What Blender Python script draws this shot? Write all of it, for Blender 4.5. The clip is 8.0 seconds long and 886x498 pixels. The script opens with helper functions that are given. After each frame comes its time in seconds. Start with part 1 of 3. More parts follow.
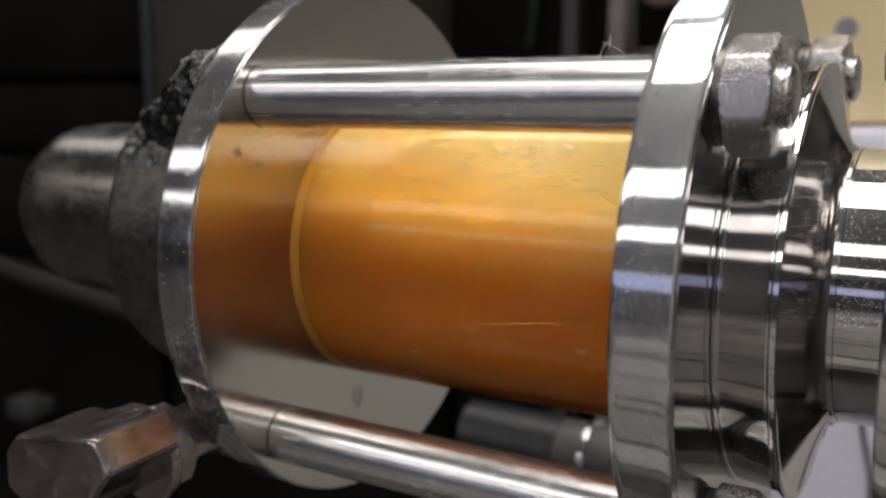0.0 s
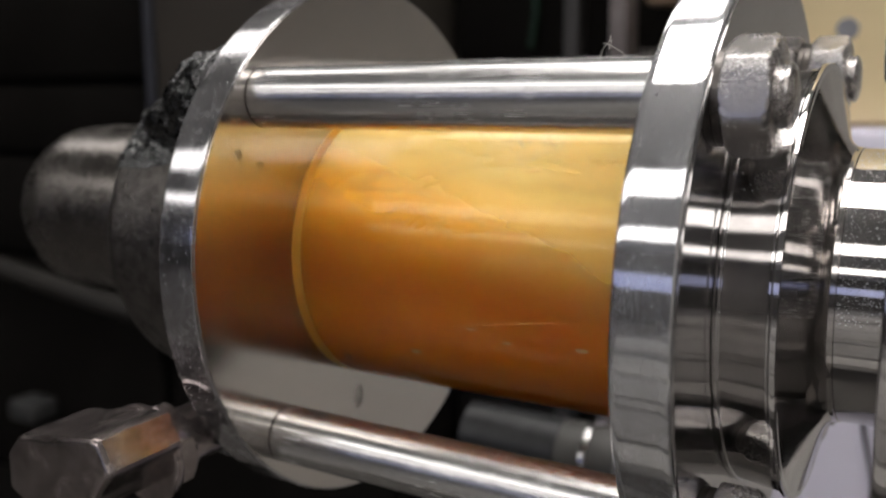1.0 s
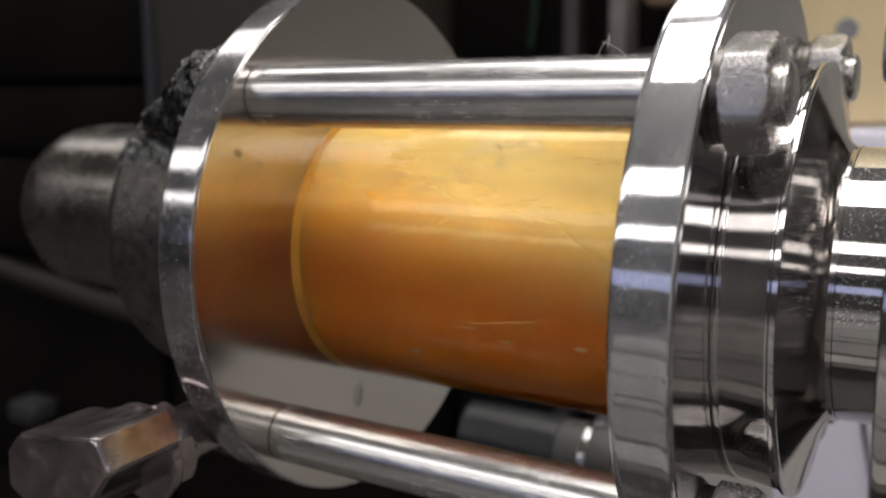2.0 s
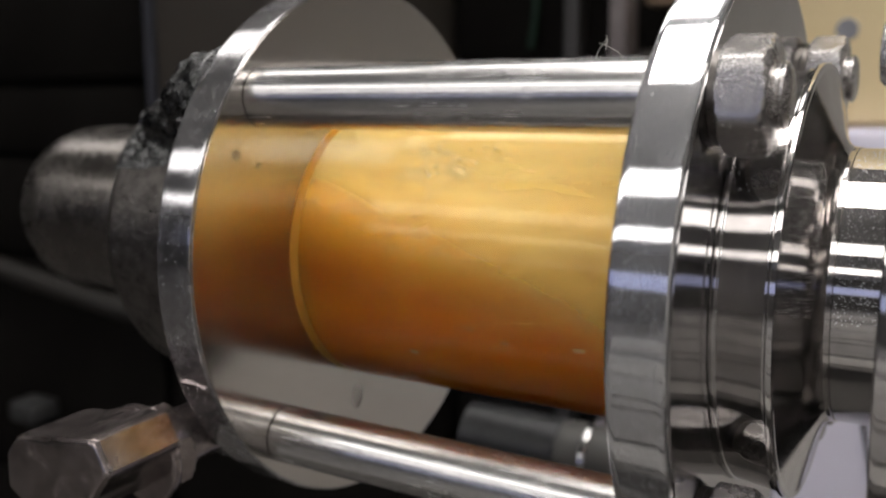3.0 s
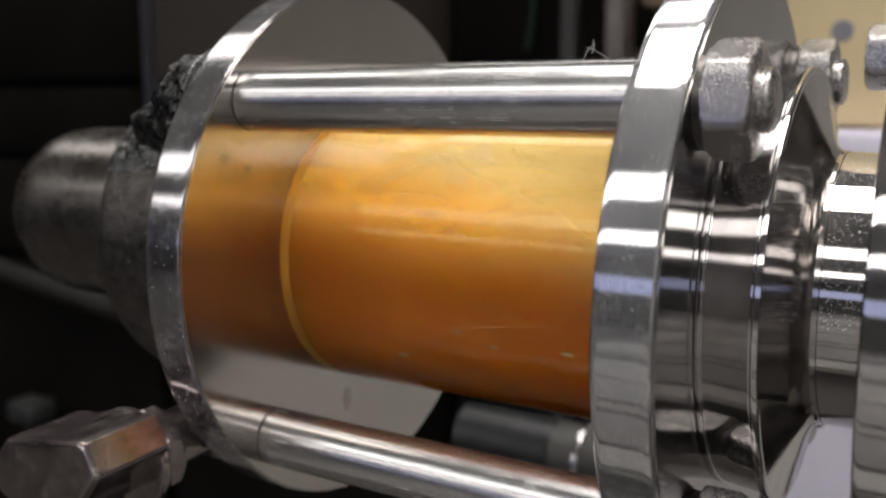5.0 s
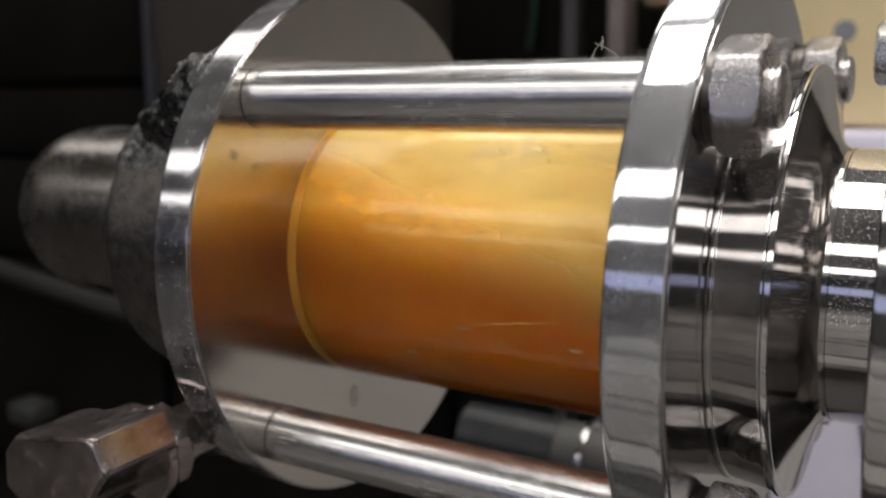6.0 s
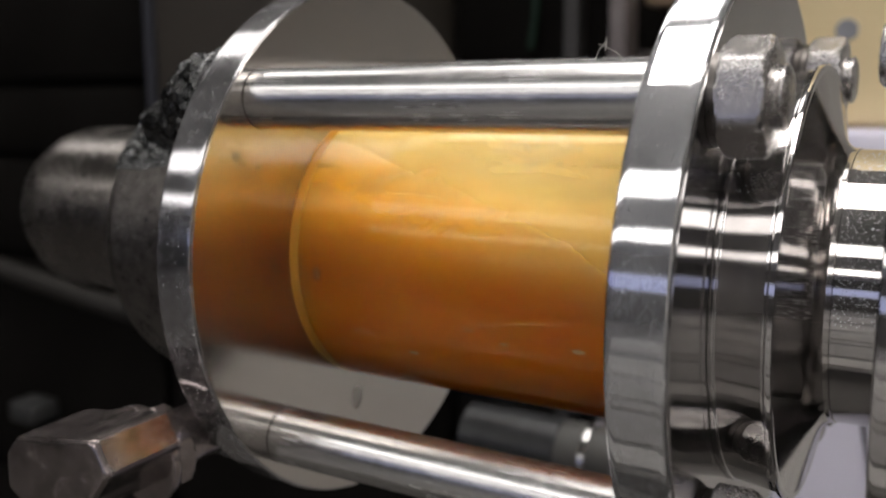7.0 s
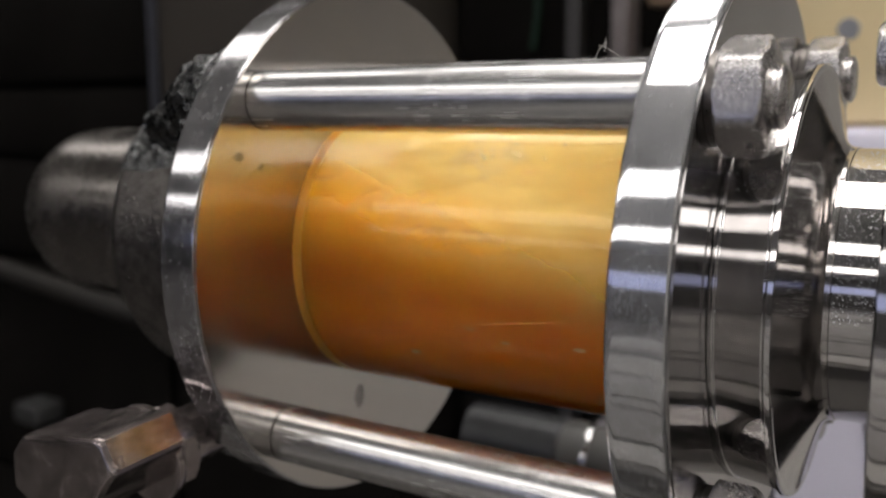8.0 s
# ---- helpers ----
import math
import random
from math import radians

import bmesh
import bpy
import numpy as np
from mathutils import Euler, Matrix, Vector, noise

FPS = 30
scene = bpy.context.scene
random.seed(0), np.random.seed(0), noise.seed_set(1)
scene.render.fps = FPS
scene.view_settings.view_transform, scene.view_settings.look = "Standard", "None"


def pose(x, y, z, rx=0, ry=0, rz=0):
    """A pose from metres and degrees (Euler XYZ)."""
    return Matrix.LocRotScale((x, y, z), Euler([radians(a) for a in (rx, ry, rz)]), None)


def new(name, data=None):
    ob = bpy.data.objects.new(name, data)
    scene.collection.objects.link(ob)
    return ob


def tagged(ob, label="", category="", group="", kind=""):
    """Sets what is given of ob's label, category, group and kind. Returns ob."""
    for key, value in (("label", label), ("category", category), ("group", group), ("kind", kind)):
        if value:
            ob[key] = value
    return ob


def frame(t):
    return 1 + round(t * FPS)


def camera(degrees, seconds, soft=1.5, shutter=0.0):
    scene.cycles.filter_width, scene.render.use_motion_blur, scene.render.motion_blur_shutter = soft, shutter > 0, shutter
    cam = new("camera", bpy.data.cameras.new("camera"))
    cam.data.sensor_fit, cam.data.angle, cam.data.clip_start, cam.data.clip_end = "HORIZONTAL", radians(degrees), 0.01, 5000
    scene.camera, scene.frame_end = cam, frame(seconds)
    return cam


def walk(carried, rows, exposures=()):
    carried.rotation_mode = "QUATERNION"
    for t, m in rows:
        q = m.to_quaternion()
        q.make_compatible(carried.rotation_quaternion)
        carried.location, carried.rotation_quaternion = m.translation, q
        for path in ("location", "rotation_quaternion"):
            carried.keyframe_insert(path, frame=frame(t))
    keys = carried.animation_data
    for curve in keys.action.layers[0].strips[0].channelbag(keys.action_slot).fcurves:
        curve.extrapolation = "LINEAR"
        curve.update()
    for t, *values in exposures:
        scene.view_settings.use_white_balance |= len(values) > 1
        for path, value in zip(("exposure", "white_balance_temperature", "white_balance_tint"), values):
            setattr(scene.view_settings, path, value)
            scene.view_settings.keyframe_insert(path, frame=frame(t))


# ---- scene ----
cam = camera(51.89, 8.0, soft=2.2)
cam.data.dof.use_dof = True
cam.data.dof.focus_distance = 0.172
cam.data.dof.aperture_fstop = 15.0
PATH = [
    (0.0, pose(0.09612, -0.20312, 0.03795, 80.687, -0.063, 30.644)),
    (0.5, pose(0.09637, -0.20386, 0.03810, 80.711, -0.028, 30.675)),
    (1.0, pose(0.09647, -0.20351, 0.03791, 80.747, 0.014, 30.733)),
    (1.5, pose(0.09654, -0.20348, 0.03731, 80.808, 0.016, 30.724)),
    (3.0, pose(0.09733, -0.20330, 0.03771, 80.823, 0.073, 30.806)),
    (3.5, pose(0.09736, -0.20299, 0.03783, 80.804, -0.045, 30.748)),
    (4.0, pose(0.09815, -0.20250, 0.03827, 80.768, -0.081, 30.705)),
    (4.5, pose(0.09948, -0.20189, 0.03846, 80.790, 0.009, 30.765)),
    (6.0, pose(0.09809, -0.20355, 0.03750, 80.916, 0.041, 30.767)),
    (6.5, pose(0.09740, -0.20390, 0.03674, 80.942, -0.010, 30.750)),
    (7.0, pose(0.09740, -0.20334, 0.03794, 80.827, 0.057, 30.799)),
    (7.5, pose(0.09774, -0.20378, 0.03713, 80.948, 0.211, 30.875)),
    (8.0, pose(0.09849, -0.20442, 0.03798, 80.854, 0.257, 30.983)),
]
walk(cam, PATH)

# ---- world and exposure ----
world = bpy.data.worlds.new("world")
scene.world = world
world.use_nodes = True
world.node_tree.nodes["Background"].inputs[0].default_value = (0.05, 0.05, 0.055, 1)
world.node_tree.nodes["Background"].inputs[1].default_value = 0.2
scene.view_settings.exposure = 0.36


# ---- material helpers ----
def material(name):
    m = bpy.data.materials.new(name)
    m.use_nodes = True
    return m, m.node_tree.nodes, m.node_tree.links, m.node_tree.nodes["Principled BSDF"]


def noise_node(nodes, links, scale, detail=4.0, stretch=(1, 1, 1), rough=0.6, distort=0.0):
    coord = nodes.new("ShaderNodeTexCoord")
    mapping = nodes.new("ShaderNodeMapping")
    mapping.inputs["Scale"].default_value = stretch
    tex = nodes.new("ShaderNodeTexNoise")
    tex.inputs["Scale"].default_value = scale
    tex.inputs["Detail"].default_value = detail
    tex.inputs["Roughness"].default_value = rough
    tex.inputs["Distortion"].default_value = distort
    links.new(coord.outputs["Object"], mapping.inputs["Vector"])
    links.new(mapping.outputs[0], tex.inputs["Vector"])
    return tex


def ramp(nodes, links, socket, stops):
    r = nodes.new("ShaderNodeValToRGB")
    while len(r.color_ramp.elements) < len(stops):
        r.color_ramp.elements.new(0.5)
    for e, (at, c) in zip(r.color_ramp.elements, stops):
        e.position = at
        e.color = (*c, 1) if len(c) == 3 else c
    links.new(socket, r.inputs[0])
    return r


def grey(v):
    return (v, v, v)


def maths(nodes, links, op, a, b=None, clamp=False):
    n = nodes.new("ShaderNodeMath")
    n.operation = op
    n.use_clamp = clamp
    for i, v in enumerate((a, b)):
        if v is None:
            continue
        if isinstance(v, (int, float)):
            n.inputs[i].default_value = v
        else:
            links.new(v, n.inputs[i])
    return n.outputs[0]


def bump_into(nodes, links, bsdf, socket, strength, distance):
    b = nodes.new("ShaderNodeBump")
    b.inputs["Strength"].default_value = strength
    b.inputs["Distance"].default_value = distance
    links.new(socket, b.inputs["Height"])
    links.new(b.outputs[0], bsdf.inputs["Normal"])


def metal(name, base, rough, spread=0.1, grain=900.0, stretch=(1, 1, 1), bump=0.15, stain=0.25, blot=60.0, depth=0.0001, haze=0.15, scuffs=(1, 1, 1), wear=0.3, film=0.45):
    """Bare metal: fine grain or turning marks, larger blotches of handling and dried drops."""
    m, nodes, links, bsdf = material(name)
    bsdf.inputs["Metallic"].default_value = 1.0
    fine = noise_node(nodes, links, grain, 3.0, stretch)
    big = noise_node(nodes, links, blot, 6.0, (1, 1, 1), 0.65)
    col = ramp(nodes, links, big.outputs[0], [(0.3, tuple(c * (1 - stain) for c in base)), (0.62, base)])
    links.new(col.outputs[0], bsdf.inputs["Base Color"])
    mix = maths(nodes, links, "ADD", maths(nodes, links, "MULTIPLY", fine.outputs[0], 0.5),
                maths(nodes, links, "MULTIPLY", big.outputs[0], 0.5))
    r = nodes.new("ShaderNodeMapRange")
    r.inputs["From Min"].default_value, r.inputs["From Max"].default_value = 0.3, 0.7
    r.inputs["To Min"].default_value, r.inputs["To Max"].default_value = max(0.02, rough - spread), rough + spread
    links.new(mix, r.inputs["Value"])
    links.new(r.outputs[0], bsdf.inputs["Roughness"])
    bump_into(nodes, links, bsdf, fine.outputs[0], bump, depth)
    satin = nodes.new("ShaderNodeBsdfPrincipled")
    satin.inputs["Metallic"].default_value = 1.0
    satin.inputs["Roughness"].default_value = 0.55
    links.new(col.outputs[0], satin.inputs["Base Color"])
    scuff = noise_node(nodes, links, blot * 11, 5.0, scuffs, 0.7)
    share = ramp(nodes, links, scuff.outputs[0], [(0.32, grey(haze * (1 - wear))), (0.68, grey(min(1.0, haze * (1 + wear))))])
    film = ramp(nodes, links, big.outputs[0], [(0.36, grey(film)), (0.66, grey(1.0))])
    both = nodes.new("ShaderNodeMixShader")
    links.new(maths(nodes, links, "MULTIPLY", maths(nodes, links, "MULTIPLY", share.outputs[0], film.outputs[0]), 1.35, True), both.inputs[0])
    links.new(bsdf.outputs[0], both.inputs[1])
    links.new(satin.outputs[0], both.inputs[2])
    links.new(both.outputs[0], nodes["Material Output"].inputs["Surface"])
    return m


def plain(name, base, rough=0.6, vary=0.25, scale=8.0, bump=0.1, spec=0.3):
    m, nodes, links, bsdf = material(name)
    big = noise_node(nodes, links, scale, 7.0)
    col = ramp(nodes, links, big.outputs[0], [(0.3, tuple(c * (1 - vary) for c in base)), (0.7, tuple(min(1, c * (1 + vary)) for c in base))])
    links.new(col.outputs[0], bsdf.inputs["Base Color"])
    bsdf.inputs["Roughness"].default_value = rough
    bsdf.inputs["Specular IOR Level"].default_value = spec
    fine = noise_node(nodes, links, scale * 30, 4.0)
    bump_into(nodes, links, bsdf, fine.outputs[0], bump, 0.002)
    return m


def glowing(name, colour, strength):
    m, nodes, links, bsdf = material(name)
    bsdf.inputs["Base Color"].default_value = (0.8, 0.8, 0.8, 1)
    bsdf.inputs["Emission Color"].default_value = (*colour, 1)
    bsdf.inputs["Emission Strength"].default_value = strength
    return m


STEEL_RIM = metal("turned_steel", (0.66, 0.66, 0.67), 0.055, 0.035, 4200, (1, 1, 1), 0.03, 0.16, 170, haze=0.18, scuffs=(3.0, 0.35, 0.35), wear=0.35, film=0.8)
STEEL_WORN = metal("handled_steel", (0.50, 0.49, 0.50), 0.10, 0.06, 3000, (1, 1, 1), 0.06, 0.45, 120, haze=0.22, scuffs=(2.0, 0.5, 0.5), wear=0.5)
STEEL_FACE = metal("lapped_steel_face", (0.50, 0.468, 0.44), 0.13, 0.03, 3000, (1, 1, 1), 0.01, 0.06, 50, haze=0.05, wear=0.1, film=0.9)
face_nodes, face_links = STEEL_FACE.node_tree.nodes, STEEL_FACE.node_tree.links
lay = face_nodes.new("ShaderNodeTangent")
lay.direction_type, lay.axis = "RADIAL", "X"
face_nodes["Principled BSDF"].inputs["Anisotropic"].default_value = 0.55
face_links.new(lay.outputs[0], face_nodes["Principled BSDF"].inputs["Tangent"])
STEEL_MIRROR = metal("mirror_steel_face", (0.44, 0.42, 0.41), 0.10, 0.04, 3000, (1, 1, 1), 0.01, 0.2, 60, haze=0.03)
STEEL_ROD = metal("drawn_steel_rod", (0.66, 0.65, 0.64), 0.24, 0.06, 2500, (0.015, 1, 1), 0.10, 0.12, 60, haze=0.12, scuffs=(0.03, 1, 1))
STEEL_NUT = metal("forged_steel_nut", (0.58, 0.555, 0.54), 0.25, 0.08, 2500, (1, 1, 1), 0.05, 0.2, 120, haze=0.24, wear=0.25)
STEEL_PIPE = metal("polished_steel_pipe", (0.66, 0.64, 0.63), 0.035, 0.02, 6500, (1, 1, 1), 0.025, 0.2, 200, haze=0.06, wear=0.5)
STEEL_NECK = metal("satin_weld_neck", (0.62, 0.59, 0.57), 0.09, 0.04, 3500, (1, 1, 1), 0.03, 0.3, 90, haze=0.05, wear=0.3)
STEEL_CAST = metal("cast_steel_rough", (0.17, 0.155, 0.145), 0.34, 0.12, 650, (1, 1, 1), 1.0, 0.6, 260, 0.0004)
STEEL_CRUST = metal("wet_dark_crust", (0.13, 0.13, 0.13), 0.26, 0.12, 900, (1, 1, 1), 0.6, 0.7, 300, 0.0004, haze=0.1)
STEEL_DULL = metal("dull_steel_pipe", (0.205, 0.187, 0.172), 0.26, 0.08, 1200, (1, 1, 1), 0.07, 0.35, 60)
STEEL_DARK = metal("dark_chromed_bolt", (0.42, 0.365, 0.355), 0.12, 0.05, 700, (1, 1, 1), 0.10, 0.55, 170, haze=0.2)


# ---- mesh helpers ----
def soften(bm, degrees=32):
    limit = radians(degrees)
    for fc in bm.faces:
        fc.smooth = True
    for e in bm.edges:
        if len(e.link_faces) == 2 and e.calc_face_angle(0) > limit:
            e.smooth = False


def part(name, bm, mat, parent=None, label="", at=None):
    bmesh.ops.recalc_face_normals(bm, faces=bm.faces)
    soften(bm)
    me = bpy.data.meshes.new(name)
    bm.to_mesh(me)
    bm.free()
    me.materials.append(mat)
    ob = new(name, me)
    if parent is not None:
        ob.parent = parent
    if at is not None:
        ob.matrix_basis = at
    if label:
        ob["label"] = label
    return ob


def thing(name, label, category, at=None, group="", kind=""):
    ob = new(name)
    ob.empty_display_size = 0.01
    if at is not None:
        ob.matrix_basis = at
    return tagged(ob, label, category, group, kind)


def lathe(profile, seg=144, closed=True):
    """A body turned about the x axis from (x, radius) pairs in millimetres; closed: the profile is a loop."""
    bm = bmesh.new()
    rings = []
    for s, r in profile:
        if r < 1e-6:
            rings.append([bm.verts.new((s / 1000, 0, 0))])
        else:
            rings.append([bm.verts.new((s / 1000, r / 1000 * math.cos(2 * math.pi * k / seg), r / 1000 * math.sin(2 * math.pi * k / seg))) for k in range(seg)])
    pairs = list(zip(rings, rings[1:] + rings[:1])) if closed else list(zip(rings, rings[1:]))
    for a, b in pairs:
        if len(a) == 1 and len(b) == 1:
            continue
        for k in range(seg):
            j = (k + 1) % seg
            if len(a) == 1:
                bm.faces.new((a[0], b[k], b[j]))
            elif len(b) == 1:
                bm.faces.new((a[k], a[j], b[0]))
            else:
                bm.faces.new((a[k], a[j], b[j], b[k]))
    return bm


def rounded(points, radius, steps=3):
    """Rounds the corners of a closed profile."""
    out = []
    n = len(points)
    for i in range(n):
        p = Vector(points[i])
        a, b = Vector(points[i - 1]) - p, Vector(points[(i + 1) % n]) - p
        r = min(radius, a.length * 0.45, b.length * 0.45)
        p0, p1 = p + a.normalized() * r, p + b.normalized() * r
        q0, q1 = p + a.normalized() * min(r * 1.5, a.length * 0.48), p + b.normalized() * min(r * 1.5, b.length * 0.48)
        out.append((q0.x, q0.y))
        for k in range(steps + 1):
            u = k / steps
            q = p0 * (1 - u) ** 2 + p * 2 * u * (1 - u) + p1 * u ** 2
            out.append((q.x, q.y))
        out.append((q1.x, q1.y))
    return out


def hexagon(flats, height, chamfer=1.2, bore=0.0, seg=72, turn=0.0):
    """A hexagon nut or head along +x from 0 to height, its corners chamfered by a cone at both ends (millimetres)."""
    bm = bmesh.new()
    half = flats / 2
    levels = [(0.0, half * 0.97), (0.15, half * 1.0), (chamfer * 0.5, half * 1.075), (chamfer, half * 1.16), (chamfer * 1.15, half * 1.16)]
    levels += [(height - s, lim) for s, lim in reversed(levels)]
    rings = []
    for s, lim in levels:
        ring = []
        for k in range(seg):
            a = 2 * math.pi * k / seg
            m = (a + math.pi / 6) % (math.pi / 3) - math.pi / 6
            r = min(half / math.cos(m), lim, half * 1.135)
            ring.append(bm.verts.new((s / 1000, r / 1000 * math.cos(a + turn), r / 1000 * math.sin(a + turn))))
        rings.append(ring)
    for a, b in zip(rings, rings[1:]):
        for k in range(seg):
            bm.faces.new((a[k], a[(k + 1) % seg], b[(k + 1) % seg], b[k]))
    bm.faces.new(rings[0])
    bm.faces.new(rings[-1])
    return bm


def forged_bar(faces, length, edge=1.5, seg=120):
    """A faceted bar along +x with rounded end edges; faces are (normal angle, distance) in degrees and millimetres."""
    bm = bmesh.new()
    levels = [(0.0, edge), (edge * 0.12, edge * 0.55), (edge * 0.45, edge * 0.18), (edge, 0.0), (edge * 1.2, 0.0), (length - 0.4, 0.0), (length, 0.4)]
    rings = []
    for s, inset in levels:
        ring = []
        for k in range(seg):
            a = 2 * math.pi * k / seg
            r = min(h / math.cos(a - radians(n)) for n, h in faces if math.cos(a - radians(n)) > 0.2) - inset
            r += 0.5 * noise.noise(Vector((s * 0.12, math.cos(a) * 2.2, math.sin(a) * 2.2)))
            ring.append(bm.verts.new((s / 1000, r / 1000 * math.cos(a), r / 1000 * math.sin(a))))
        rings.append(ring)
    for a, b in zip(rings, rings[1:]):
        for k in range(seg):
            bm.faces.new((a[k], a[(k + 1) % seg], b[(k + 1) % seg], b[k]))
    bm.faces.new(rings[0])
    bm.faces.new(rings[-1])
    return bm


def block(sx, sy, sz, bevel=0.002, segs=2):
    bm = bmesh.new()
    bmesh.ops.create_cube(bm, size=1.0)
    bmesh.ops.scale(bm, vec=(sx, sy, sz), verts=bm.verts)
    if bevel:
        bmesh.ops.bevel(bm, geom=bm.edges[:], offset=bevel, segments=segs, affect="EDGES", profile=0.5)
    return bm


def tube_along(points, radius, seg=12):
    bm = bmesh.new()
    rings = []
    pts = [Vector(p) for p in points]
    side = None
    for i, p in enumerate(pts):
        d = (pts[min(i + 1, len(pts) - 1)] - pts[max(i - 1, 0)]).normalized()
        if side is None:
            side = d.orthogonal().normalized()
        side = (side - d * side.dot(d)).normalized()
        up = d.cross(side)
        rad = radius[i] if isinstance(radius, (list, tuple)) else radius
        rings.append([bm.verts.new(p + (side * math.cos(2 * math.pi * k / seg) + up * math.sin(2 * math.pi * k / seg)) * rad) for k in range(seg)])
    for a, b in zip(rings, rings[1:]):
        for k in range(seg):
            bm.faces.new((a[k], a[(k + 1) % seg], b[(k + 1) % seg], b[k]))
    bm.faces.new(rings[0])
    bm.faces.new(rings[-1])
    return bm


# ---- room ----
WALL = plain("dark_wall_paint", (0.05, 0.048, 0.046), 0.7, 0.2, 2.0)
FLOOR = plain("concrete_floor", (0.09, 0.084, 0.078), 0.6, 0.2, 3.0)
LIGHT_WALL = plain("light_wall_paint", (0.52, 0.50, 0.47), 0.7, 0.1, 2.0)
FILL_BOARDS, bn, bl, bb = material("grey_fill_boards")
info = bn.new("ShaderNodeObjectInfo")
bl.new(ramp(bn, bl, info.outputs["Random"], [(0.0, (0.05, 0.046, 0.042)), (0.5, (0.11, 0.105, 0.10)), (1.0, (0.22, 0.21, 0.20))]).outputs[0], bb.inputs["Base Color"])
bump_into(bn, bl, bb, noise_node(bn, bl, 90, 5.0, (0.1, 1, 1)).outputs[0], 0.2, 0.001)
CEIL = plain("ceiling_paint", (0.30, 0.30, 0.30), 0.8, 0.1, 2.0)


def slab(name, x0, x1, y0, y1, z0, z1, mat):
    ob = part(name, block(x1 - x0, y1 - y0, z1 - z0, 0), mat, at=pose((x0 + x1) / 2, (y0 + y1) / 2, (z0 + z1) / 2))
    return tagged(ob, kind="structure")


slab("floor", -7, 3, -6.5, 2.5, -1.1, -1.0, FLOOR)
slab("ceiling", -7, 3, -6.5, 2.5, 1.7, 1.8, CEIL)
slab("wall_north", -7, 3, 2.5, 2.6, -1.0, 1.7, LIGHT_WALL)
slab("wall_south", -7, 3, -6.6, -6.5, -1.0, 1.7, WALL)
slab("wall_west", -7.1, -7, -6.5, 2.5, -1.0, 1.7, WALL)
slab("wall_east", 3, 3.1, -6.5, 2.5, -1.0, 1.7, LIGHT_WALL)

LAMP_TOP = glowing("lamp_diffuser_bright", (1.0, 0.97, 0.94), 7.0)
LAMP_SIDE = glowing("lamp_diffuser_side", (1.0, 0.96, 0.93), 3.0)
LAMP = glowing("lamp_diffuser", (1.0, 0.97, 0.95), 3.2)
SKY_PANE = glowing("daylight_pane", (0.30, 0.40, 1.0), 0.42)
HOUSING = plain("lamp_housing_paint", (0.7, 0.7, 0.7), 0.5, 0.05)


def ceiling_light(x0, x1, y0, y1, mat, z=1.6):
    t = thing("ceiling_light", "long white fluorescent lamp hung under the ceiling", "ceiling lamp", pose((x0 + x1) / 2, (y0 + y1) / 2, z), "ceiling lamps")
    part("housing", block(x1 - x0 + 0.04, y1 - y0 + 0.04, 0.05, 0.004), HOUSING, t, at=pose(0, 0, 0.0375))
    part("diffuser", block(x1 - x0, y1 - y0, 0.02, 0.003), mat, t, "glowing white diffuser")


ceiling_light(-0.50, 1.5, -0.42, 0.31, LAMP_TOP)
ceiling_light(-1.0, -0.18, 0.46, 0.85, LAMP)
ceiling_light(-2.6, -1.04, 0.08, 0.52, LAMP_SIDE)
ceiling_light(-3.4, 2.4, -2.37, -1.75, LAMP)
ceiling_light(-5.2, 2.6, -4.65, -3.80, LAMP)
window = thing("window_1", "", "window", pose(-2.0, -6.48, 0.57), kind="structure")
part("window_frame", block(9.0, 0.03, 0.66, 0.004), HOUSING, window)
part("pane", block(8.8, 0.02, 0.57, 0.002), SKY_PANE, window, at=pose(0, 0.015, 0))

# Added out of view: uneven grey boards give the lower rims banded reflections.
fill_bench = thing("workbench", "unseen grey boarded top added for the steel rims to reflect", "workbench", pose(0.85, -0.95, -0.3))
part("frame", block(2.4, 1.5, 0.02, 0.003), FILL_BOARDS, fill_bench, at=pose(0, 0, -0.022))
y0 = 0.75
for wide in (0.07, 0.13, 0.05, 0.16, 0.22, 0.09, 0.30, 0.40):
    part("board", block(2.4, wide - 0.012, 0.024, 0.002), FILL_BOARDS, fill_bench, at=pose(0, y0 - wide / 2, 0))
    y0 -= wide
for sx in (-1.1, 1.1):
    for sy in (-0.65, 0.65):
        part("leg", block(0.05, 0.05, 0.68, 0.003), HOUSING, fill_bench, at=pose(sx, sy, -0.36))

# ---- sight glass: flange plates ----
S1, S2, S3 = -45.8, 45.8, 56.9
S0 = -56.1
R_LEFT, R_RIGHT, R_GLASS, R_BOLTS, R_ROD = 67.9, 66.8, 35.9, 58.0, 6.9
UPPER_ROD = 138.2


def flange_plate(s0, s1, radius, bore, edge, label, rim):
    t = thing("flange_plate", label, "flange", group="flange plates")
    body = part("rim", lathe(rounded([(s0, bore), (s0, radius), (s1, radius), (s1, bore)], edge)), rim, t)
    return t, body


